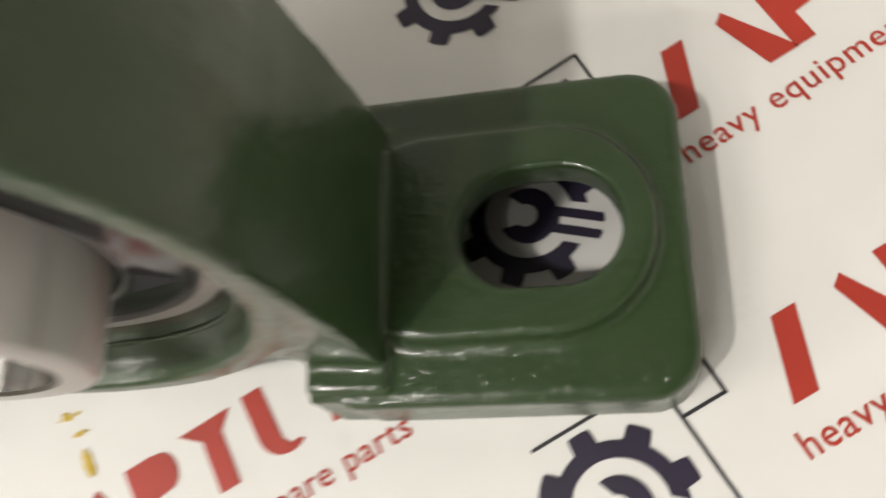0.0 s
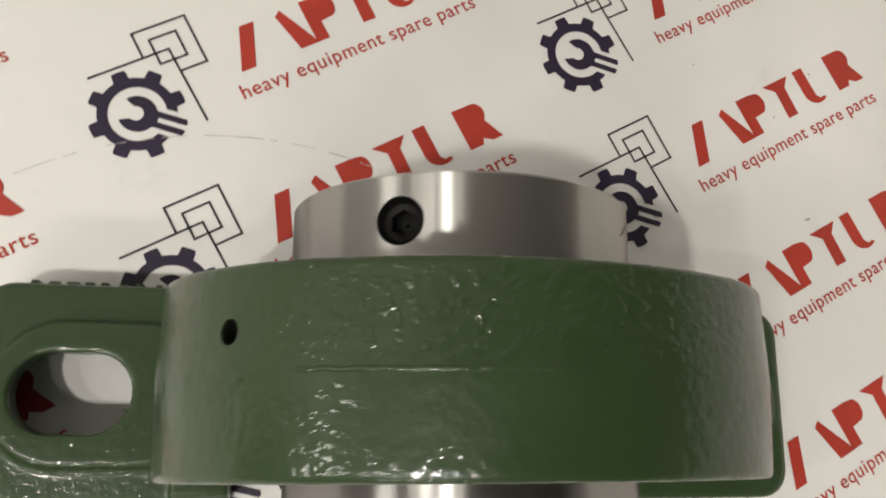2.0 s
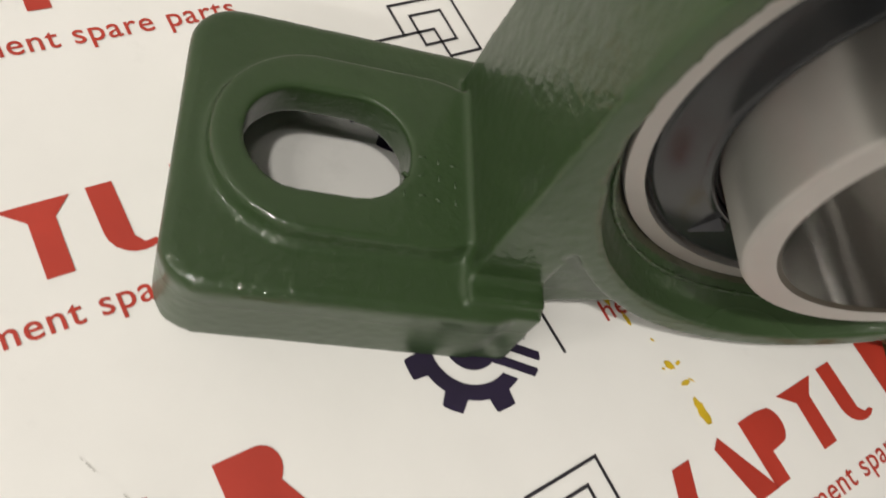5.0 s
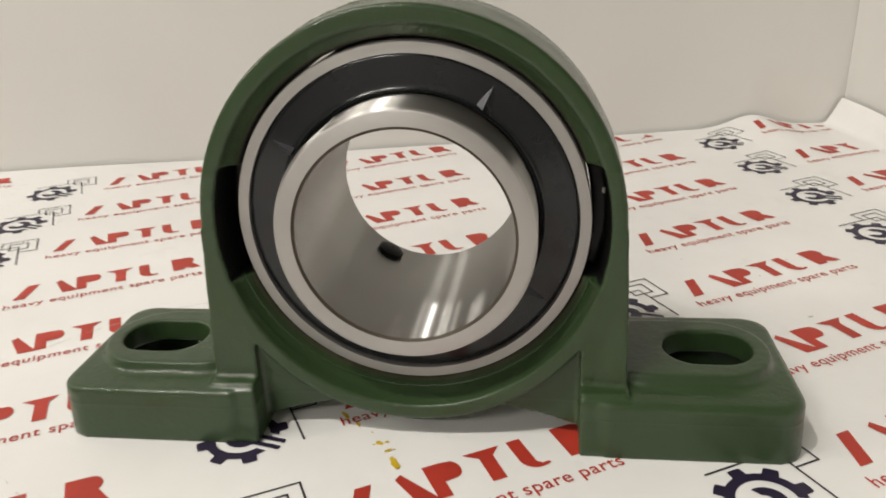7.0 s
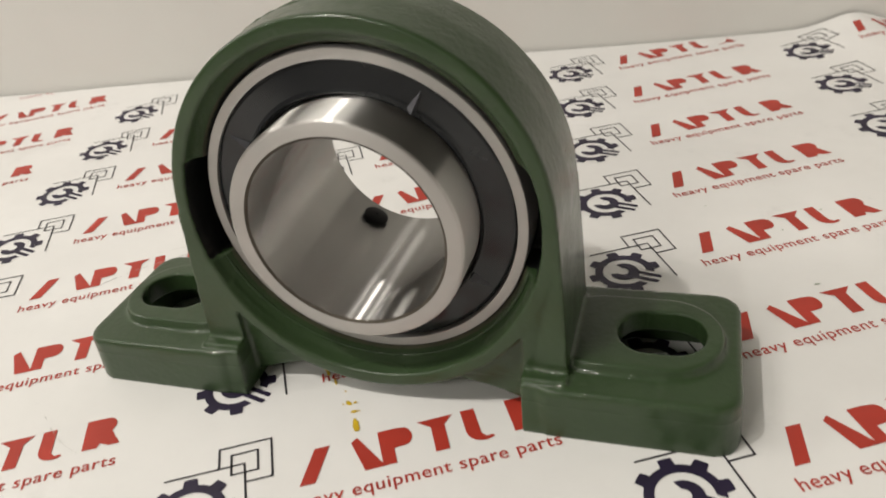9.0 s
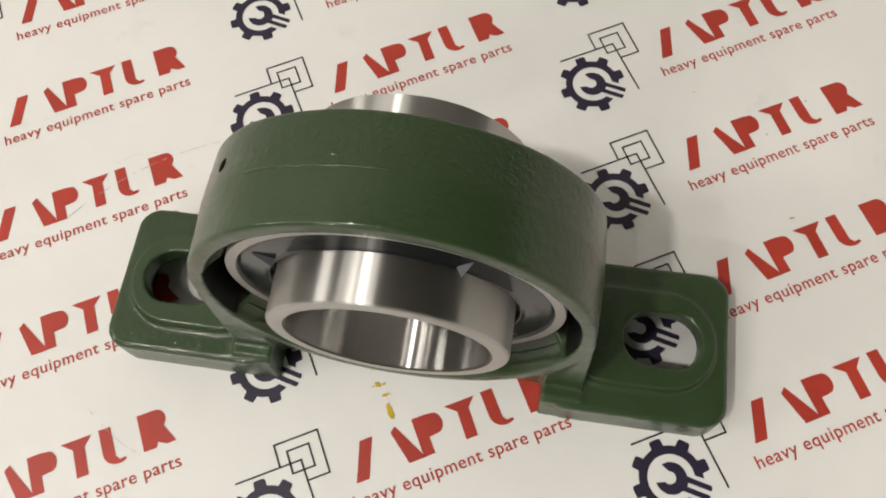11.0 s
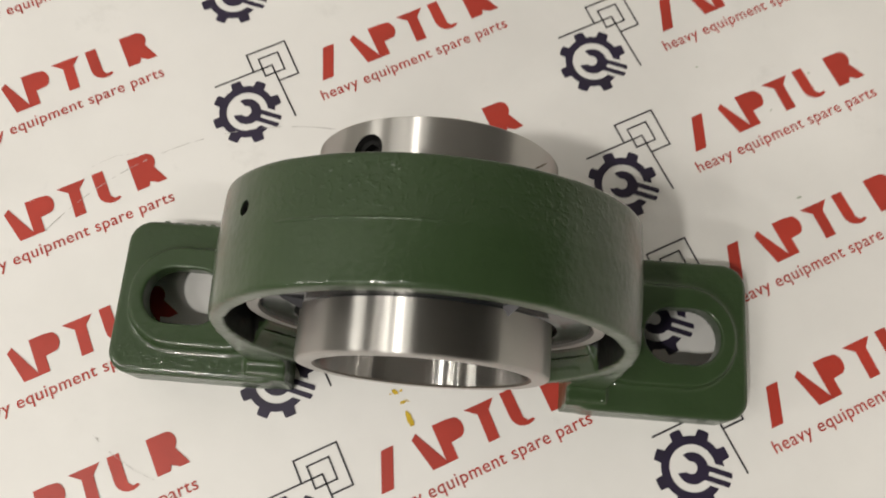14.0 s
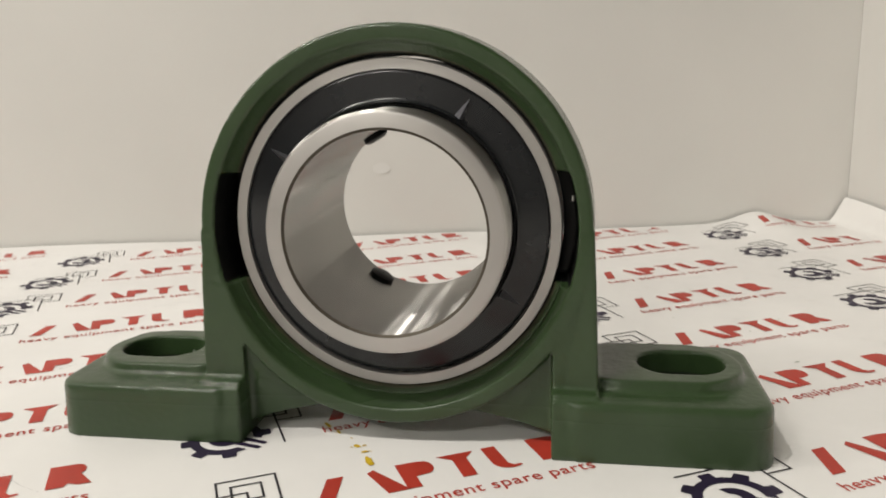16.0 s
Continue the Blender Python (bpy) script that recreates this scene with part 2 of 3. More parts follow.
tagged(part("counter", bm, COUNTER, smooth=False), "plain pale counter under the printed paper", "counter", kind="structure")


# a small whiter filler mark on the back wall
bm = bmesh.new()
bmesh.ops.create_circle(bm, cap_ends=True, segments=24, radius=0.0055)
for v in bm.verts:
    v.co = ROOM @ Vector((-0.3740 + v.co.x * 1.25, -0.0006, 0.0535 + v.co.y * 0.8))
part("filler_mark", bm, FILLER, bpy.data.objects["wall_north"], "small whiter patch of wall filler", smooth=False)


# ---- printed paper ----
def step(x, a, b):
    t = min(1.0, max(0.0, (x - a) / (b - a)))
    return t * t * (3 - 2 * t)


def in_room(x, y):
    """Along the back wall from the corner (minus: to the left), and out from that wall."""
    c, n = math.cos(radians(TURN_ROOM)), math.sin(radians(TURN_ROOM))
    dx, dy = x - CORNER[0], y - CORNER[1]
    return dx * c + dy * n, dx * n - dy * c


def lift(x, y):
    """Height of the paper over the counter: flat under the block, wavy and curled up in the corner of the walls."""
    p, q = in_room(x, y)
    wave = 0.009 * math.exp(-((p + 0.075) / 0.022) ** 2) * (1 - step(q, 0.0, 0.11))
    curl = 0.021 * step(p, -0.016, 0.0) * (1 - 0.7 * step(q, 0.02, 0.20))
    far = step(math.hypot(x, y), 0.16, 0.30)
    ripple = far * (0.0005 * math.sin(23 * x + 9 * y) + 0.0003 * math.sin(41 * y - 13 * x))
    return max(0.0, wave + curl + ripple + 0.0003 * far)


paper = tagged(new("printed_paper"), "white paper printed with red and dark violet marks", "paper")
LEFT, FRONT = -1.02, 0.72
bm = bmesh.new()
grid = []
for i in range(221):
    p = -0.003 + (LEFT + 0.003) * (i / 220) ** 1.25
    row = []
    for j in range(141):
        v = ROOM @ Vector((p, -0.003 - (FRONT - 0.003) * j / 140, 0))
        row.append(bm.verts.new((v.x, v.y, lift(v.x, v.y))))
    grid.append(row)
for i in range(220):
    for j in range(140):
        bm.faces.new((grid[i][j], grid[i + 1][j], grid[i + 1][j + 1], grid[i][j + 1]))
part("sheet", bm, PAPER, paper)

TEXT_TURN = radians(29.55)
EX, EY = Vector((math.cos(TEXT_TURN), math.sin(TEXT_TURN))), Vector((-math.sin(TEXT_TURN), math.cos(TEXT_TURN)))
FIRST, ALONG, DOWN = Vector((-0.0907, 0.0853)), Vector((0.16722, -0.01835)), Vector((0.01557, -0.05792))
PRINT = 0.985


def flat_poly(bm, pts):
    f = bm.faces.new([bm.verts.new((x * 0.001, y * 0.001, 0)) for x, y in pts])
    f.normal_update()
    return f


HANDLE = radians(-42)


def turned(pts):
    c, s = math.cos(HANDLE), math.sin(HANDLE)
    return [(p * c - q * s, p * s + q * c) for p, q in pts]


def cog_mesh():
    """A toothed ring, broken where the spanner's handle crosses it."""
    bm = bmesh.new()
    n = 240
    inner, outer = [], []
    for i in range(n + 1):
        s = i / n
        ai = HANDLE + radians(28) + s * radians(304)
        ao = HANDLE + radians(21) + s * radians(318)
        k = (math.degrees(ao) + 22.5) % 45 - 22.5
        r = 15.6 if abs(k) < 8.5 else (12.6 if abs(k) > 11.5 else 12.6 + 3.0 * (11.5 - abs(k)) / 3)
        inner.append(bm.verts.new((0.0093 * math.cos(ai), 0.0093 * math.sin(ai), 0)))
        outer.append(bm.verts.new((r * 0.001 * math.cos(ao), r * 0.001 * math.sin(ao), 0)))
    for i in range(n):
        bm.faces.new((inner[i], outer[i], outer[i + 1], inner[i + 1]))
    return bm


def spanner_mesh():
    """An open-ended spanner: a round head with a jaw, and a handle of two prongs."""
    bm = bmesh.new()
    edge = [(6.2 * math.cos(a), 6.2 * math.sin(a)) for a in [radians(28 + 115 * i / 24) for i in range(25)]]
    jaw = [(-0.6 + 2.5 * math.cos(a), 2.5 * math.sin(a)) for a in [radians(118 - 118 * i / 10) for i in range(11)]]
    top = edge + jaw
    low = [(x, -y) for x, y in top][::-1]
    prong = [(5.4, -2.9), (15.4, -2.9), (15.9, -1.4), (15.6, -0.85), (6.6, -0.8)]
    out = top + low[1:] + prong + [(x, -y) for x, y in prong][::-1]
    flat_poly(bm, turned(out))
    return bm


def line_mesh(pts, closed=False, w=0.75):
    """A ruled line w wide through points (mm), with mitred corners."""
    bm = bmesh.new()
    n = len(pts)
    left, right = [], []
    for i, p in enumerate(pts):
        p = Vector(p)
        a = (p - Vector(pts[i - 1])).normalized() if i or closed else None
        b = (Vector(pts[(i + 1) % n]) - p).normalized() if i < n - 1 or closed else None
        a, b = a or b, b or a
        m = (Vector((-a.y, a.x)) + Vector((-b.y, b.x)))
        m = m * (w / m.length_squared)
        left.append(bm.verts.new(((p + m) * 0.001).to_3d()))
        right.append(bm.verts.new(((p - m) * 0.001).to_3d()))
    for i in range(n if closed else n - 1):
        k = (i + 1) % n
        bm.faces.new((right[i], right[k], left[k], left[i]))
    return bm


OUTER_SQUARE = [(9.5, 17.2), (9.5, 26.5), (28, 26.5), (28, 8.5), (19, 8.5)]
INNER_SQUARE = [(13.8, 13.1), (13.8, 22.4), (23.1, 22.4), (23.1, 13.1)]
CROSS_LINE = [(-9.3, 17.2), (18.4, 17.2), (19.2, -10.9)]
B0, S0 = 1.4, 35.6


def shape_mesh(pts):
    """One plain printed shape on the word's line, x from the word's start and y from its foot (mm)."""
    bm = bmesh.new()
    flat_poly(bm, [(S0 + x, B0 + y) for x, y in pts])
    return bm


def tagline_mesh():
    curve = bpy.data.curves.new("tagline", "FONT")
    curve.body, curve.size, curve.space_character, curve.offset = "heavy equipment spare parts", 1.0, 1.08, 0.006
    temp = new("tagline", curve)
    me = bpy.data.meshes.new_from_object(temp.evaluated_get(bpy.context.evaluated_depsgraph_get()))
    bpy.data.objects.remove(temp)
    bm = bmesh.new()
    bm.from_mesh(me)
    bpy.data.meshes.remove(me)
    xs = [v.co.x for v in bm.verts]
    kx, ky = 0.0922 / (max(xs) - min(xs)), 0.0074
    for v in bm.verts:
        v.co = ((v.co.x - min(xs)) * kx + 0.0335, v.co.y * ky - 0.0089, 0)
    return bm


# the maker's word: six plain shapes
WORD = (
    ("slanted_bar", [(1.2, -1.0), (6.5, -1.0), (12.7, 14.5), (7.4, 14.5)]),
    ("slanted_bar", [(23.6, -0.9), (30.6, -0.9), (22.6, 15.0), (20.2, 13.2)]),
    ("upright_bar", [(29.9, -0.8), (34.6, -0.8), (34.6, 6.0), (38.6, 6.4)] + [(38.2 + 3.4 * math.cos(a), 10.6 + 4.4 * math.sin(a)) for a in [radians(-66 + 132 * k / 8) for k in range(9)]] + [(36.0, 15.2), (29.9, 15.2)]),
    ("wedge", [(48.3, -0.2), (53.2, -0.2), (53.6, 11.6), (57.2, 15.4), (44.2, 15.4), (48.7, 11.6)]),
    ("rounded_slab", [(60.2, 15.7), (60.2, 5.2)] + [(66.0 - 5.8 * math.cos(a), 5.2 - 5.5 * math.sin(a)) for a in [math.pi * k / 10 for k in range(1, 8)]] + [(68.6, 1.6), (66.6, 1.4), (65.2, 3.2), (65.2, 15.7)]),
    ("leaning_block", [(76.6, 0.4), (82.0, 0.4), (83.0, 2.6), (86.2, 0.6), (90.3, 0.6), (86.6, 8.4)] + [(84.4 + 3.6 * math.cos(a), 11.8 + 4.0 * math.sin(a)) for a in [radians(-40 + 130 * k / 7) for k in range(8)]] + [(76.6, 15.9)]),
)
PRINTS = [("cog", cog_mesh(), INK_NAVY), ("spanner", spanner_mesh(), INK_NAVY), ("outer_square", line_mesh(OUTER_SQUARE), INK_BLACK), ("inner_square", line_mesh(INNER_SQUARE, True), INK_BLACK), ("cross_line", line_mesh(CROSS_LINE), INK_BLACK), ("tagline", tagline_mesh(), INK_RED)]
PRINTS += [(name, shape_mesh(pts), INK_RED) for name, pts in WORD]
PRINT_LABELS = {"cog": "dark violet printed cog wheel", "spanner": "dark violet printed spanner", "outer_square": "thin black printed square outline", "inner_square": "thin black printed square outline", "cross_line": "thin black printed angled line", "tagline": "small red printed words"}
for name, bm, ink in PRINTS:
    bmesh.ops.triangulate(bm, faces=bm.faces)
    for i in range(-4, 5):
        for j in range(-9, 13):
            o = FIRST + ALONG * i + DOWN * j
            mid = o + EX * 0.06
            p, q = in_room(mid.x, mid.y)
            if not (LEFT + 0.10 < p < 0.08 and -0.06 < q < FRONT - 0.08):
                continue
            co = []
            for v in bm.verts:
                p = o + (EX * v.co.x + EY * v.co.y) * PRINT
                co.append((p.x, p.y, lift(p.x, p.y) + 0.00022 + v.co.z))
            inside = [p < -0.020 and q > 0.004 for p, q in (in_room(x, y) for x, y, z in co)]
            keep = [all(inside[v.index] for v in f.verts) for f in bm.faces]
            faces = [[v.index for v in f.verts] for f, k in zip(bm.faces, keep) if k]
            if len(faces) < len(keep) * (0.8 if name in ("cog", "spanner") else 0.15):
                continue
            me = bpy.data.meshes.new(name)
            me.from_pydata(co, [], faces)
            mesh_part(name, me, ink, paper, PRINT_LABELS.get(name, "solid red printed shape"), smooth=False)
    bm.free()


def stain(name, mat, pts, label, z=0.0003):
    """A flat irregular mark on the paper through outline points in mm."""
    bm = bmesh.new()
    bm.faces.new([bm.verts.new((x * 0.001, y * 0.001, z)) for x, y in pts])
    bmesh.ops.triangulate(bm, faces=bm.faces)
    part(name, bm, mat, paper, label, smooth=False)


def blob(cx, cy, length, width, turn, seed):
    r = random.Random(seed)
    c, s = math.cos(radians(turn)), math.sin(radians(turn))
    out = []
    for i in range(22):
        a = 2 * math.pi * i / 22
        k = r.uniform(0.72, 1.12)
        x, y = length / 2 * math.cos(a) * k, width / 2 * math.sin(a) * k
        out.append((cx + x * c - y * s, cy + x * s + y * c))
    return out


for k, (x, y, length, width, turn) in enumerate(((-4.8, -40.6, 7.2, 2.5, -58), (-11.9, -30.6, 3.4, 1.7, -20), (-9.6, -29.9, 1.5, 1.0, 40), (-13.6, -31.6, 0.9, 0.6, 10), (-8.3, -34.3, 3.0, 1.3, 28), (-6.6, -33.5, 2.0, 0.4, -20), (-27.2, -15.9, 5.6, 1.6, -48), (-21.6, -20.8, 3.6, 1.1, -55), (-15.6, -25.0, 1.4, 0.5, -40))):
    stain("yellow_stain", YELLOW, blob(x, y, length, width, turn, k + 3), "dried yellow paint mark")

# faint green rub marks
for k, (x, y, length, width, turn) in enumerate(((152.2, 68.2, 2.6, 1.0, 20), (141.0, 108.4, 1.3, 0.7, 60), (107.7, 126.4, 1.6, 0.6, 15), (158.0, 128.3, 1.2, 0.8, 0))):
    stain("rub_mark", RUB, blob(x, y, length, width, turn, k + 40), "faint grey-green rub mark")


def dashes(name, pts, seed, label):
    """A broken scratch through points (mm)."""
    r = random.Random(seed)
    bm = bmesh.new()
    for (x0, y0), (x1, y1) in zip(pts, pts[1:]):
        n = max(2, int(math.hypot(x1 - x0, y1 - y0) / 1.3))
        for i in range(n):
            if r.random() < 0.3:
                continue
            a, b, w = Vector((x0, y0)).lerp(Vector((x1, y1)), i / n), Vector((x0, y0)).lerp(Vector((x1, y1)), (i + r.uniform(0.4, 0.95)) / n), r.uniform(0.05, 0.12)
            side = Vector((a.y - b.y, b.x - a.x)).normalized() * w
            bm.faces.new([bm.verts.new((p.x * 0.001, p.y * 0.001, lift(p.x * 0.001, p.y * 0.001) + 0.0003)) for p in (a - side, b - side, b + side, a + side)])
    tagged(part(name, bm, PENCIL, paper, label, smooth=False), kind="stuff")


dashes("scratch", [(-131.0, -57.0), (-123.4, -62.9), (-116.7, -66.9), (-109.8, -70.5), (-101.0, -73.4)], 4, "faint dotted grey scratch")
dashes("scratch", [(-153.4, 52.8), (-144.7, 58.7), (-135.4, 60.9)], 6, "faint dotted grey scratch")

# a faint pencil arc across the paper
ARC_X, ARC_Y, ARC_R = -0.0559, -0.0547, 0.1354
bm = bmesh.new()
for k in range(90):
    if random.Random(k * 7 + 1).random() < 0.22:
        continue
    a0, a1 = radians(146 - 82 * k / 90), radians(146 - 82 * (k + 0.93) / 90)
    w = 0.00008 + 0.0001 * random.Random(k + 50).random()
    q = [bm.verts.new((ARC_X + (ARC_R + d) * math.cos(a), ARC_Y + (ARC_R + d) * math.sin(a), lift(ARC_X + (ARC_R + d) * math.cos(a), ARC_Y + (ARC_R + d) * math.sin(a)) + 0.00026)) for a, d in ((a0, -w), (a0, w), (a1, w), (a1, -w))]
    bm.faces.new(q)
tagged(part("pencil_arc", bm, PENCIL, paper, "faint grey pencil arc", smooth=False), kind="stuff")


# ---- pillow block bearing ----
AXIS = 0.0733
block = tagged(new("pillow_block_bearing"), "green painted cast-iron pillow block with steel insert bearing", "bearing")
block.rotation_euler = (0, 0, radians(0.86))
SEAT, RIM, OUT = 0.0563, 0.0604, 0.0669


def deep(z):
    """Half depth of the housing at a height: the faces draw apart towards the foot."""
    return 0.0167 + 0.066 * (0.139 - z)


def deep_back(z):
    """The same on the back, which draws out less."""
    return 0.0176 + 0.034 * (0.139 - z)


def housing_bmesh():
    bm = bmesh.new()
    n = 288
    TOP = 0.0173

    def inner_r(a, r):
        return max(r, 0.0613) if abs(math.sin(a)) * 0.0595 < 0.0187 else r

    # ring, with two loading slots cut into its lips at the sides; y is given for a half depth of TOP
    outlines = []
    prof = [(-TOP, RIM + 0.0006), (-TOP + 0.0016, RIM - 0.0004), (-0.0137, SEAT + 0.0010), (-0.0120, SEAT), (-0.0020, SEAT), (-0.0012, SEAT)]
    prof += [(-y, r) for y, r in prof[::-1]]
    shell = [(TOP, OUT - 0.0011), (TOP - 0.0006, OUT - 0.0007), (0.0, OUT), (-TOP + 0.0006, OUT - 0.0007), (-TOP, OUT - 0.0011)]
    for k, (y, r) in enumerate(prof + shell):
        o = []
        for i in range(n):
            a = 2 * math.pi * i / n
            q = inner_r(a, r) if k < len(prof) and abs(y) > 0.0015 else r
            z = AXIS + q * math.sin(a)
            far = max(0.0, (abs(y) - 0.0137) / (TOP - 0.0137))
            o.append((q * math.cos(a), y + far * (deep_back(z) - TOP if y > 0 else TOP - deep(z)), z))
        outlines.append(o)
    rings(bm, outlines)
    for side in (1, -1):
        # pillar between the ring and the foot
        arc = [(0.0632 * math.cos(a), AXIS + 0.0632 * math.sin(a)) for a in [radians(-32.5 * i / 12) for i in range(13)]]
        line = [(0.0533, 0.002), (0.0682, 0.002), (0.0680, 0.024), (0.0675, 0.045), (0.0664, AXIS)]
        edge = [(side * x, z) for x, z in line + arc]
        prism(bm, edge if side > 0 else edge[::-1], 0.0, 0.0, lambda x, z: deep(max(z, 0.02)), lambda x, z: deep_back(max(z, 0.02)))
    # recessed web under the ring
    arc = [(0.0600 * math.cos(a), AXIS + 0.0600 * math.sin(a)) for a in [radians(-28 - 124 * i / 24) for i in range(25)]]
    foot_line = [(0.055, 0.0034), (0.047, 0.0060), (0.038, 0.0084), (0.028, 0.0104)]
    prism(bm, foot_line[:1] + arc + [(-x, z) for x, z in foot_line] + foot_line[:0:-1], -0.0188, 0.0188, lambda x, z: 0.002 * abs(x) / 0.055)
    for side in (1, -1):
        foot_bmesh(bm, side)
    return bm


def outline(n, cx, hx, hy, r, z, side):
    """n points, evenly by angle, on a rounded rectangle (centre cx, half sizes hx, hy, corner r)."""
    out = []
    for i in range(n):
        a = 2 * math.pi * i / n
        dx, dy = math.cos(a), math.sin(a)
        lo, hi = 0.0, 0.2
        for _ in range(34):
            m = (lo + hi) / 2
            x, y = abs(dx * m), abs(dy * m)
            qx, qy = x - (hx - r), y - (hy - r)
            d = math.hypot(max(qx, 0), max(qy, 0)) + min(max(qx, qy), 0) - r
            lo, hi = (m, hi) if d < 0 else (lo, m)
        out.append((side * (cx + dx * lo), dy * lo - 0.0015, z))
    return out


def foot_bmesh(bm, side):
    n = 160
    c, h = 0.0882, 0.0348
    slot = (0.0964, 0.0146, 0.0109, 0.0108) if side > 0 else (0.0955, 0.0155, 0.0109, 0.0108)
    rings(bm, [
        outline(n, c, h, 0.0309, 0.0090, 0.0, side),
        outline(n, c, h - 0.0006, 0.0304, 0.0090, 0.0180, side),
        outline(n, c, h - 0.0011, 0.0299, 0.0088, 0.0192, side),
        outline(n, c, h - 0.0024, 0.0286, 0.0080, 0.0198, side),
        outline(n, c - 0.001, h - 0.0046, 0.0212, 0.0195, 0.0201, side),
        outline(n, c - 0.001, h - 0.0048, 0.0200, 0.0195, 0.0208, side),
        outline(n, c - 0.001, h - 0.0056, 0.0189, 0.0186, 0.0239, side),
        outline(n, *slot, 0.0239, side),
        outline(n, *slot, 0.0152, side),
        outline(n, c, h - 0.0065, 0.0240, 0.006, 0.0147, side),
        outline(n, c, h - 0.0060, 0.0245, 0.006, 0.0, side),
    ])
    # square inner end, and the low ledge that carries the pillar
    for x0, x1, y0, y1, z1 in ((0.0531, 0.0640, -0.0321, -0.0304, 0.0197), (0.0531, 0.0684, -0.0295, -0.0289, 0.0214)):
        for v in box(bm, (min(side * x0, side * x1), y0, 0.0), (max(side * x0, side * x1), 0.0200, z1)):
            if v.co.z > 0.01 and v.co.y < 0:
                v.co.y = y1


def baked(ob):
    me = bpy.data.meshes.new_from_object(ob.evaluated_get(bpy.context.evaluated_depsgraph_get()))
    bpy.data.objects.remove(ob)
    return me


bm = housing_bmesh()
bmesh.ops.recalc_face_normals(bm, faces=bm.faces)
raw = bpy.data.meshes.new("raw")
bm.to_mesh(raw)
bm.free()
temp = new("raw", raw)
mod = temp.modifiers.new("fuse", "REMESH")
mod.mode, mod.voxel_size, mod.adaptivity = "VOXEL", 0.00062, 0.0
mod = temp.modifiers.new("cast", "SMOOTH")
mod.factor, mod.iterations = 0.5, 6
# slight unevenness of the sand casting
sand = bpy.data.textures.new("sand", "CLOUDS")
sand.noise_scale, sand.noise_depth = 0.0021, 1
mod = temp.modifiers.new("sand", "DISPLACE")
mod.texture, mod.texture_coords, mod.strength, mod.mid_level = sand, "LOCAL", 0.00012, 0.5
# drilled grease hole, square to the ring's surface
GREASE = math.atan2(0.0431, -0.0497)
bm = bmesh.new()
bmesh.ops.create_cone(bm, cap_ends=True, segments=32, radius1=0.0023, radius2=0.0023, depth=0.012)
bit_mesh = bpy.data.meshes.new("bit")
bm.to_mesh(bit_mesh)
bm.free()
bit = new("bit", bit_mesh)
spin = Matrix.Translation((0, 0.0066, AXIS)) @ Matrix.Rotation(-GREASE, 4, "Y") @ Matrix.Translation((OUT, 0, 0)) @ Matrix.Rotation(math.pi / 2, 4, "Y")
bit.matrix_world = spin
bpy.context.view_layer.update()
mod = temp.modifiers.new("drill", "BOOLEAN")
mod.operation, mod.object, mod.solver = "DIFFERENCE", bit, "MANIFOLD"
me = baked(temp)
bpy.data.objects.remove(bit)
me.materials.clear()
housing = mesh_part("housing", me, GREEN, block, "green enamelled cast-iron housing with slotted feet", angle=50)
housing.location = (0, -0.0011, 0)
# machined seat and loading slots coloured near-black, oily bare iron on the front edge
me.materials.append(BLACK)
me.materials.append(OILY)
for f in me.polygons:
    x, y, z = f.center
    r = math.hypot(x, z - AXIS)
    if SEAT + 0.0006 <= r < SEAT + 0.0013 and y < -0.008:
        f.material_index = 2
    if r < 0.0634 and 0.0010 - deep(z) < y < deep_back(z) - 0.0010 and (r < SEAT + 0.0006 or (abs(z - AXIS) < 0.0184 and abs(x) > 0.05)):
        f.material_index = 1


def ring_part(name, profile, material, parent, label="", n=160, angle=30):
    bm = bmesh.new()
    lathe(bm, profile, n)
    ob = part(name, bm, material, parent, label, angle=angle)
    ob.location = (0, 0, AXIS)
    return ob


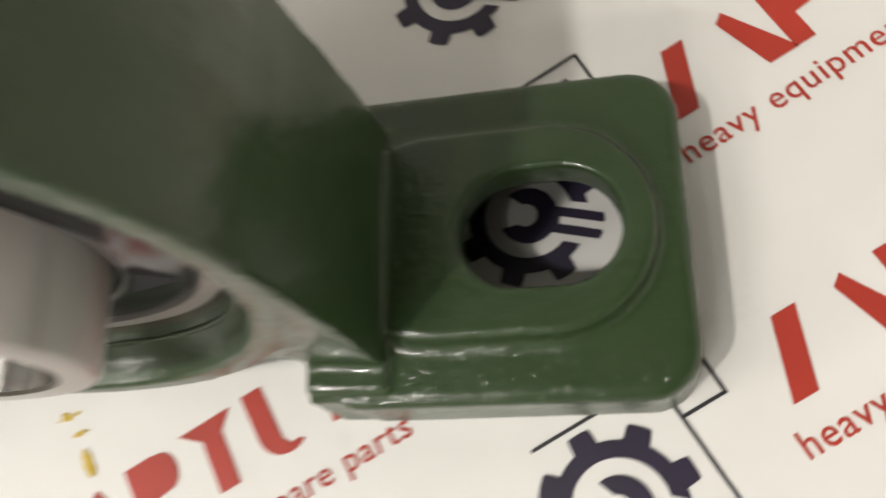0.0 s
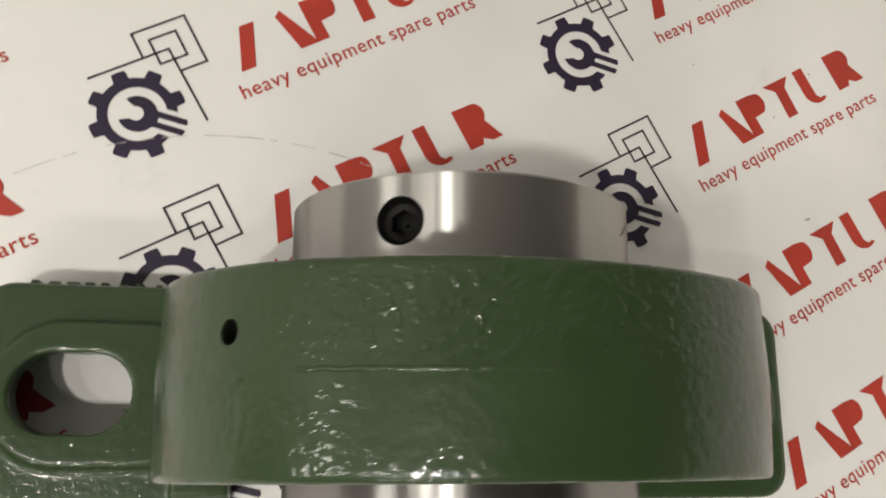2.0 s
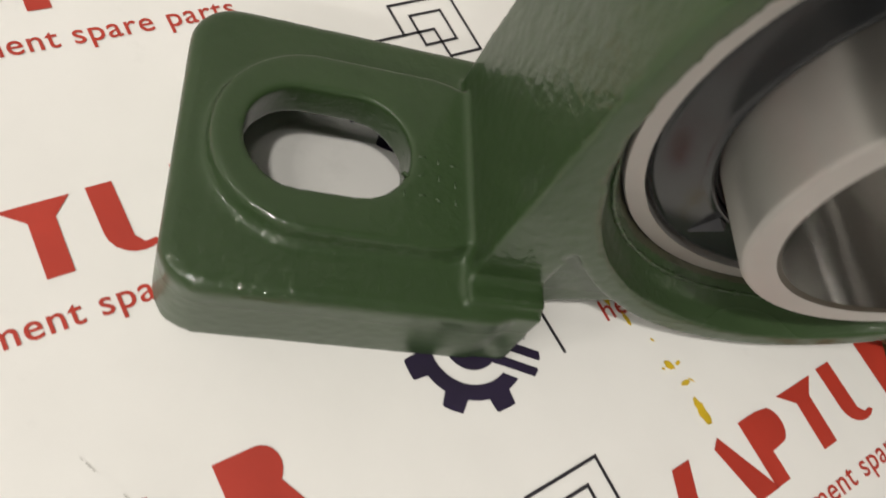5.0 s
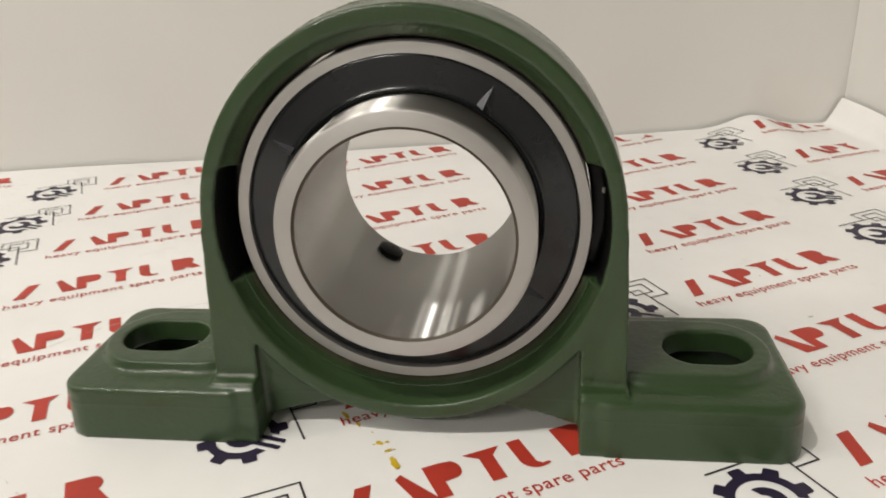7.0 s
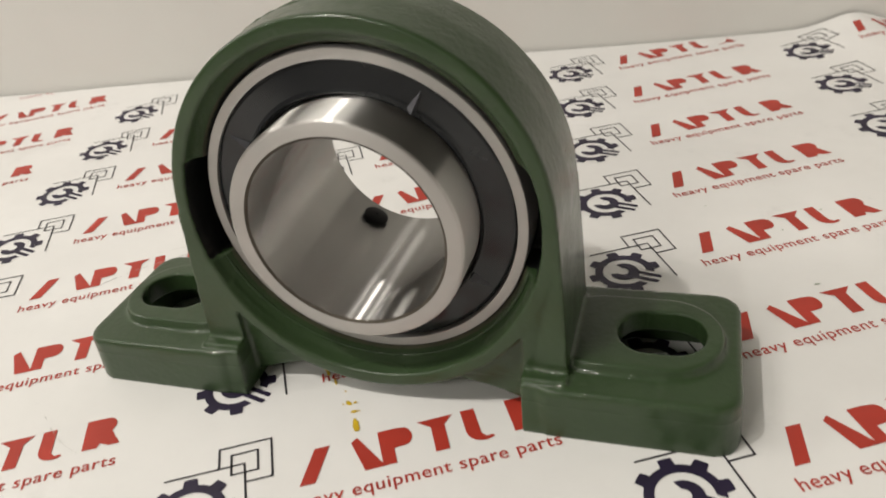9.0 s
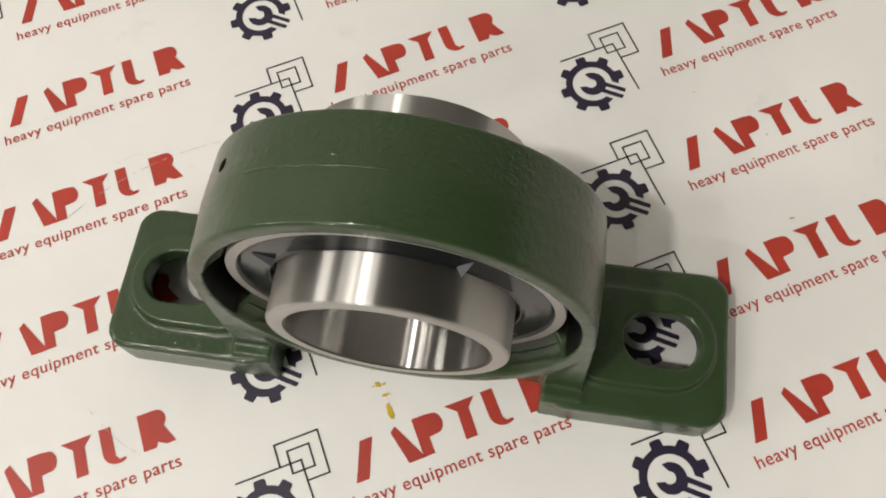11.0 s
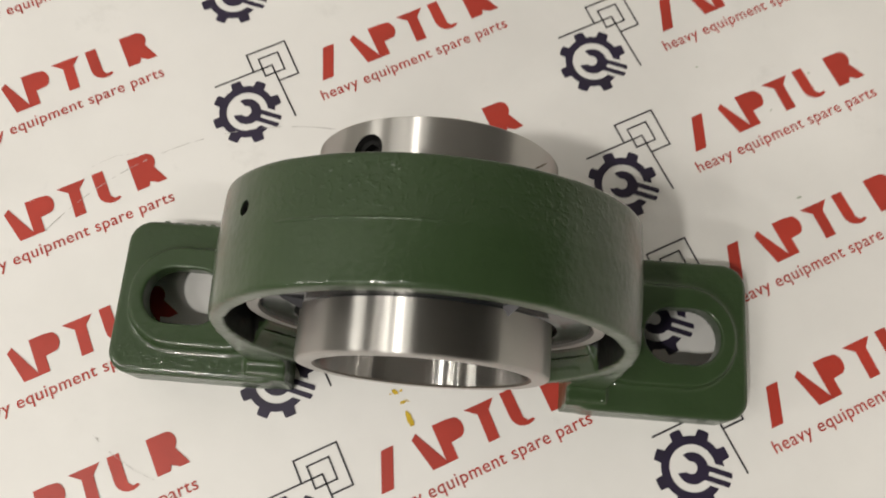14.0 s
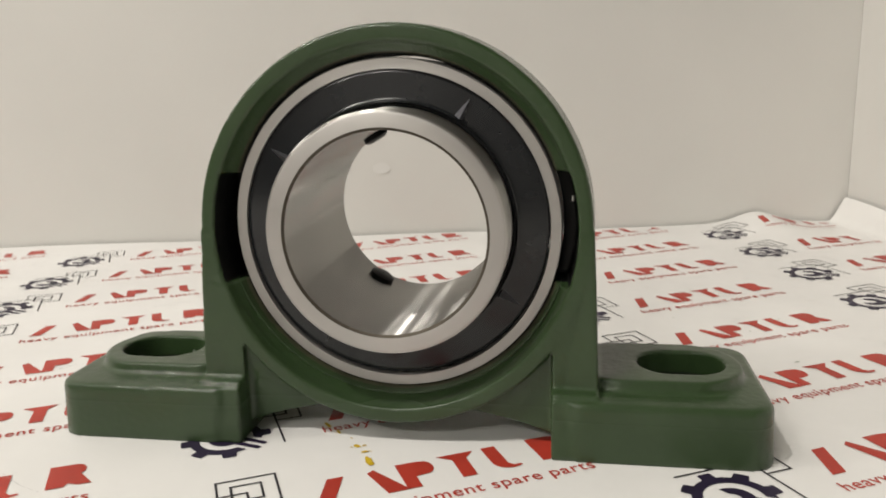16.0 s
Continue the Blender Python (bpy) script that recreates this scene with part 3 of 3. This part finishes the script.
ring_part("outer_ring", [(-0.0154, 0.0525), (-0.0154, 0.0558), (-0.0149, 0.0561), (-0.008, 0.0562), (0.008, 0.0562), (0.0140, 0.0559), (0.0146, 0.0553), (0.0146, 0.0525), (0.010, 0.0523), (-0.010, 0.0523)], STEEL_FACE, block, "bright turned steel outer ring").location = (0, 0.0007, AXIS - 0.0006)
def drilled_inner():
    """The inner ring, drilled for its two grub screws."""
    bm = bmesh.new()
    lathe(bm, INNER, 192)
    bmesh.ops.recalc_face_normals(bm, faces=bm.faces)
    me = bpy.data.meshes.new("inner_ring")
    bm.to_mesh(me)
    bm.free()
    ring = new("inner_ring", me)
    bits = []
    for k in SCREWS:
        bm = bmesh.new()
        bmesh.ops.create_cone(bm, cap_ends=True, segments=40, radius1=SCREW_R, radius2=SCREW_R, depth=0.012)
        me = bpy.data.meshes.new("bit")
        bm.to_mesh(me)
        bm.free()
        bit = new("bit", me)
        bit.matrix_world = Matrix.Rotation(-radians(k), 4, "Y") @ Matrix.Translation((0.0366, SCREW_Y, 0)) @ Matrix.Rotation(math.pi / 2, 4, "Y")
        mod = ring.modifiers.new("drill", "BOOLEAN")
        mod.operation, mod.object, mod.solver = "DIFFERENCE", bit, "EXACT"
        bits.append(bit)
    bpy.context.view_layer.update()
    me = baked(ring)
    for bit in bits:
        bpy.data.objects.remove(bit)
    me.materials.clear()
    ob = mesh_part("inner_ring", me, STEEL, block, "ground steel inner ring with grub screws", angle=28)
    me.materials.append(STEEL_FACE)
    me.materials.append(STEEL_BORE)
    me.materials.append(CHAMFER)
    for f in me.polygons:
        x, y, z = f.center
        if abs(f.normal.y) > 0.93:
            f.material_index = 1
        elif math.hypot(x, z) < 0.0333:
            f.material_index = 2
        elif math.hypot(x, z) < 0.0342:
            f.material_index = 3
    # the insert sits slightly askew in its seat
    ob.location = (0, 0, AXIS - 0.0003)
    ob.rotation_euler = (radians(-0.6), 0, 0)
    return ob


SCREWS, SCREW_R, SCREW_Y = (120.5, 240.0), 0.0050, 0.0288
INNER = [(-0.0304, 0.0341), (-0.0304, 0.0383), (-0.0302, 0.0389), (-0.0298, 0.0394), (-0.0291, 0.0397), (0.0380, 0.0397), (0.0386, 0.0391), (0.0386, 0.0341), (0.0380, 0.0332), (-0.0298, 0.0332)]
inner = drilled_inner()
for face in (-1, 1):
    sunk = 0.0007 if face < 0 else 0.0032
    seal = ring_part("seal", [(face * (y - sunk), r) for y, r in [(0.0128, 0.0522), (0.0142, 0.0521), (0.0147, 0.0515), (0.0149, 0.0506), (0.0152, 0.0432), (0.0154, 0.0423), (0.0157, 0.0417), (0.0156, 0.0413), (0.0150, 0.0411), (0.0110, 0.0410), (0.0110, 0.0522)]], SEAL, block, "dark grey pressed seal plate")
    ring_part("seal_lip", [(face * (y - sunk), r) for y, r in [(0.0130, 0.0411), (0.0137, 0.0408), (0.0138, 0.0404), (0.0132, 0.03985), (0.0110, 0.03985), (0.0110, 0.0411)]], LIP, block, "black rubber lip of the seal")
    for k in range(4):
        bm = bmesh.new()
        base = [bm.verts.new((x, face * (0.0147 - sunk), z)) for x, z in ((0.0424, -0.0017), (0.0424, 0.0021), (0.0496, 0.0002), (0.0495, -0.0001))]
        ridge = [bm.verts.new((x, face * (y - sunk), z)) for x, y, z in ((0.0424, 0.0178, -0.0006), (0.0491, 0.0154, 0.0))]
        for f in ((0, 1, 2, 3), (0, 4, 1), (1, 4, 5, 2), (0, 3, 5, 4), (3, 2, 5)):
            bm.faces.new([(base + ridge)[i] for i in f])
        tab = part("tab", bm, TAB, seal, smooth=False)
        tab.rotation_euler = (0, -radians(57.5 + 90 * k), 0)

for k in SCREWS:
    bm = bmesh.new()
    n = 36
    circ = [(math.cos(2 * math.pi * i / n), math.sin(2 * math.pi * i / n)) for i in range(n)]
    hexa = []
    for c, s in circ:
        a = math.atan2(s, c) % (math.pi / 3) - math.pi / 6
        hexa.append((c * 0.0024 / math.cos(a), s * 0.0024 / math.cos(a)))
    rings(bm, [[(x, r * c, r * s) for c, s in circ] for x, r in ((0.0306, 0.0004), (0.0306, 0.0036), (0.0313, 0.0049), (0.0393, 0.0049), (0.0390, 0.0046), (0.0384, 0.0043), (0.0379, 0.0038), (0.0378, 0.0032))]
          + [[(0.0376, c, s) for c, s in hexa], [(0.0350, c, s) for c, s in hexa], [(0.0350, 0.0004 * c, 0.0004 * s) for c, s in circ]])
    screw = part("grub_screw", bm, OXIDE, inner, "black hexagon socket grub screw", angle=35)
    screw.matrix_local = Matrix.Rotation(-radians(k), 4, "Y") @ Matrix.Translation((0, SCREW_Y, 0))

# dark thread inside the grease hole
bm = bmesh.new()
rings(bm, [[(r * math.cos(2 * math.pi * i / 24), r * math.sin(2 * math.pi * i / 24), z) for i in range(24)] for z, r in [(0.0, 0.0022)] + [(-0.0008 - 0.0004 * k, 0.0022 if k % 2 else 0.0019) for k in range(11)] + [(-0.0058, 0.0004)]], closed=False)
thread = part("grease_thread", bm, BLACK, housing, "dark threaded grease hole")
thread.matrix_local = Matrix.Translation((0, 0.0066, AXIS)) @ Matrix.Rotation(-GREASE, 4, "Y") @ Matrix.Translation((OUT - 0.0006, 0, 0)) @ Matrix.Rotation(math.pi / 2, 4, "Y")


# uneven raised seam of the mould over the top of the ring: a rounded ridge that thins out in places
bm = bmesh.new()
draw = random.Random(12)
knots = [(draw.uniform(0.25, 1.0) if draw.random() > 0.2 else 0.0, draw.uniform(-0.00012, 0.00012)) for _ in range(26)]
rows = []
for i in range(201):
    u = i / 200 * 24
    k, f = int(u), u - int(u)
    f = f * f * (3 - 2 * f)
    tall = 0.00030 * (knots[k][0] * (1 - f) + knots[k + 1][0] * f) * min(1.0, i / 25, (200 - i) / 25)
    off = knots[k][1] * (1 - f) + knots[k + 1][1] * f
    a = radians(86 + 40 * i / 200)
    row = []
    for d in (-1.0, -0.65, -0.3, 0.0, 0.3, 0.65, 1.0):
        q = OUT - 0.00022 + (0.00030 + tall) * (1 - d * d)
        row.append(bm.verts.new((q * math.cos(a), off + d * 0.0007, AXIS + q * math.sin(a))))
    rows.append(row)
for a, b in zip(rows, rows[1:]):
    for k in range(6):
        bm.faces.new((a[k], a[k + 1], b[k + 1], b[k]))
part("casting_seam", bm, GREEN, housing, "thin raised casting seam")


# worn, unreadable cast marks on the pad beside the pillar, as short raised bars
draw = random.Random(5)
for i in range(4):
    for j in range(3):
        if (i, j) == (0, 0):
            continue
        bm = bmesh.new()
        verts = box(bm, (-0.0009, -0.00035, -0.0008), (0.0009, 0.00035, 0.00014))
        for v in verts:
            if v.co.z > 0:
                v.co.x *= 0.7
                v.co.y *= 0.5
        mark = part("cast_bar", bm, GREEN, housing)
        mark.location = (-0.0812 + 0.0031 * i + draw.uniform(-0.0004, 0.0004), -0.0022 - 0.0040 * j + draw.uniform(-0.0006, 0.0006), 0.02385)
        mark.rotation_euler = (0, 0, radians(draw.choice((0, 90, 90, 35, -30))))


# uneven bead of paint where the enamel ends at the turned seat
bm = bmesh.new()
draw = random.Random(31)
hoops = []
for i in range(221):
    a = radians(196 + 148 * i / 220)
    thick = 0.00055 * draw.uniform(0.45, 1.3) * min(1.0, i / 12, (220 - i) / 12)
    mid = 0.0584 + draw.uniform(-0.0001, 0.0001)
    hoops.append([bm.verts.new(((mid + thick * math.cos(k)) * math.cos(a), -0.0166 + thick * math.sin(k), AXIS + (mid + thick * math.cos(k)) * math.sin(a))) for k in [2 * math.pi * q / 8 for q in range(8)]])
for a, b in zip(hoops, hoops[1:]):
    for k in range(8):
        bm.faces.new((a[k], a[(k + 1) % 8], b[(k + 1) % 8], b[k]))
part("paint_bead", bm, GREEN, housing, "uneven bead of green paint")


# raised cast marks along the back of one foot, worn past reading
draw = random.Random(8)
for i in range(9):
    bm = bmesh.new()
    half = draw.uniform(0.0009, 0.0019)
    for v in box(bm, (-half, -0.0006, 0.0), (half, 0.0008, draw.uniform(0.0032, 0.0046))):
        if v.co.y > 0:
            v.co.x *= 0.8
    mark = part("cast_bar", bm, GREEN, housing)
    mark.location = (-0.1090 + 0.0046 * i + draw.uniform(-0.0005, 0.0005), 0.0291, 0.0118)

# small bright pin in one loading slot
bm = bmesh.new()
bmesh.ops.create_cone(bm, cap_ends=True, segments=16, radius1=0.0005, radius2=0.0005, depth=0.0016)
pin = part("locating_pin", bm, STEEL_FACE, block, "small bright steel pin", angle=40)
pin.location = (0.0594, -0.0105, 0.0822)

# brown scuff on the shank of the inner ring
bm = bmesh.new()
draw = random.Random(3)
left, right = [], []
for i in range(15):
    u = i / 14
    a, y = radians(42 - 10 * u), 0.0300 + 0.0045 * u
    w = 0.00032 * math.sin(math.pi * min(1.0, u + 0.08)) * draw.uniform(0.4, 1.0) + 0.00005
    for row, d in ((left, -w), (right, w)):
        row.append(bm.verts.new((0.03976 * math.cos(a + d / 0.04), y + d, 0.03976 * math.sin(a + d / 0.04))))
for i in range(14):
    bm.faces.new((left[i], left[i + 1], right[i + 1], right[i]))
part("scuff", bm, SCUFF, inner, "brown scuff on the steel", smooth=False)
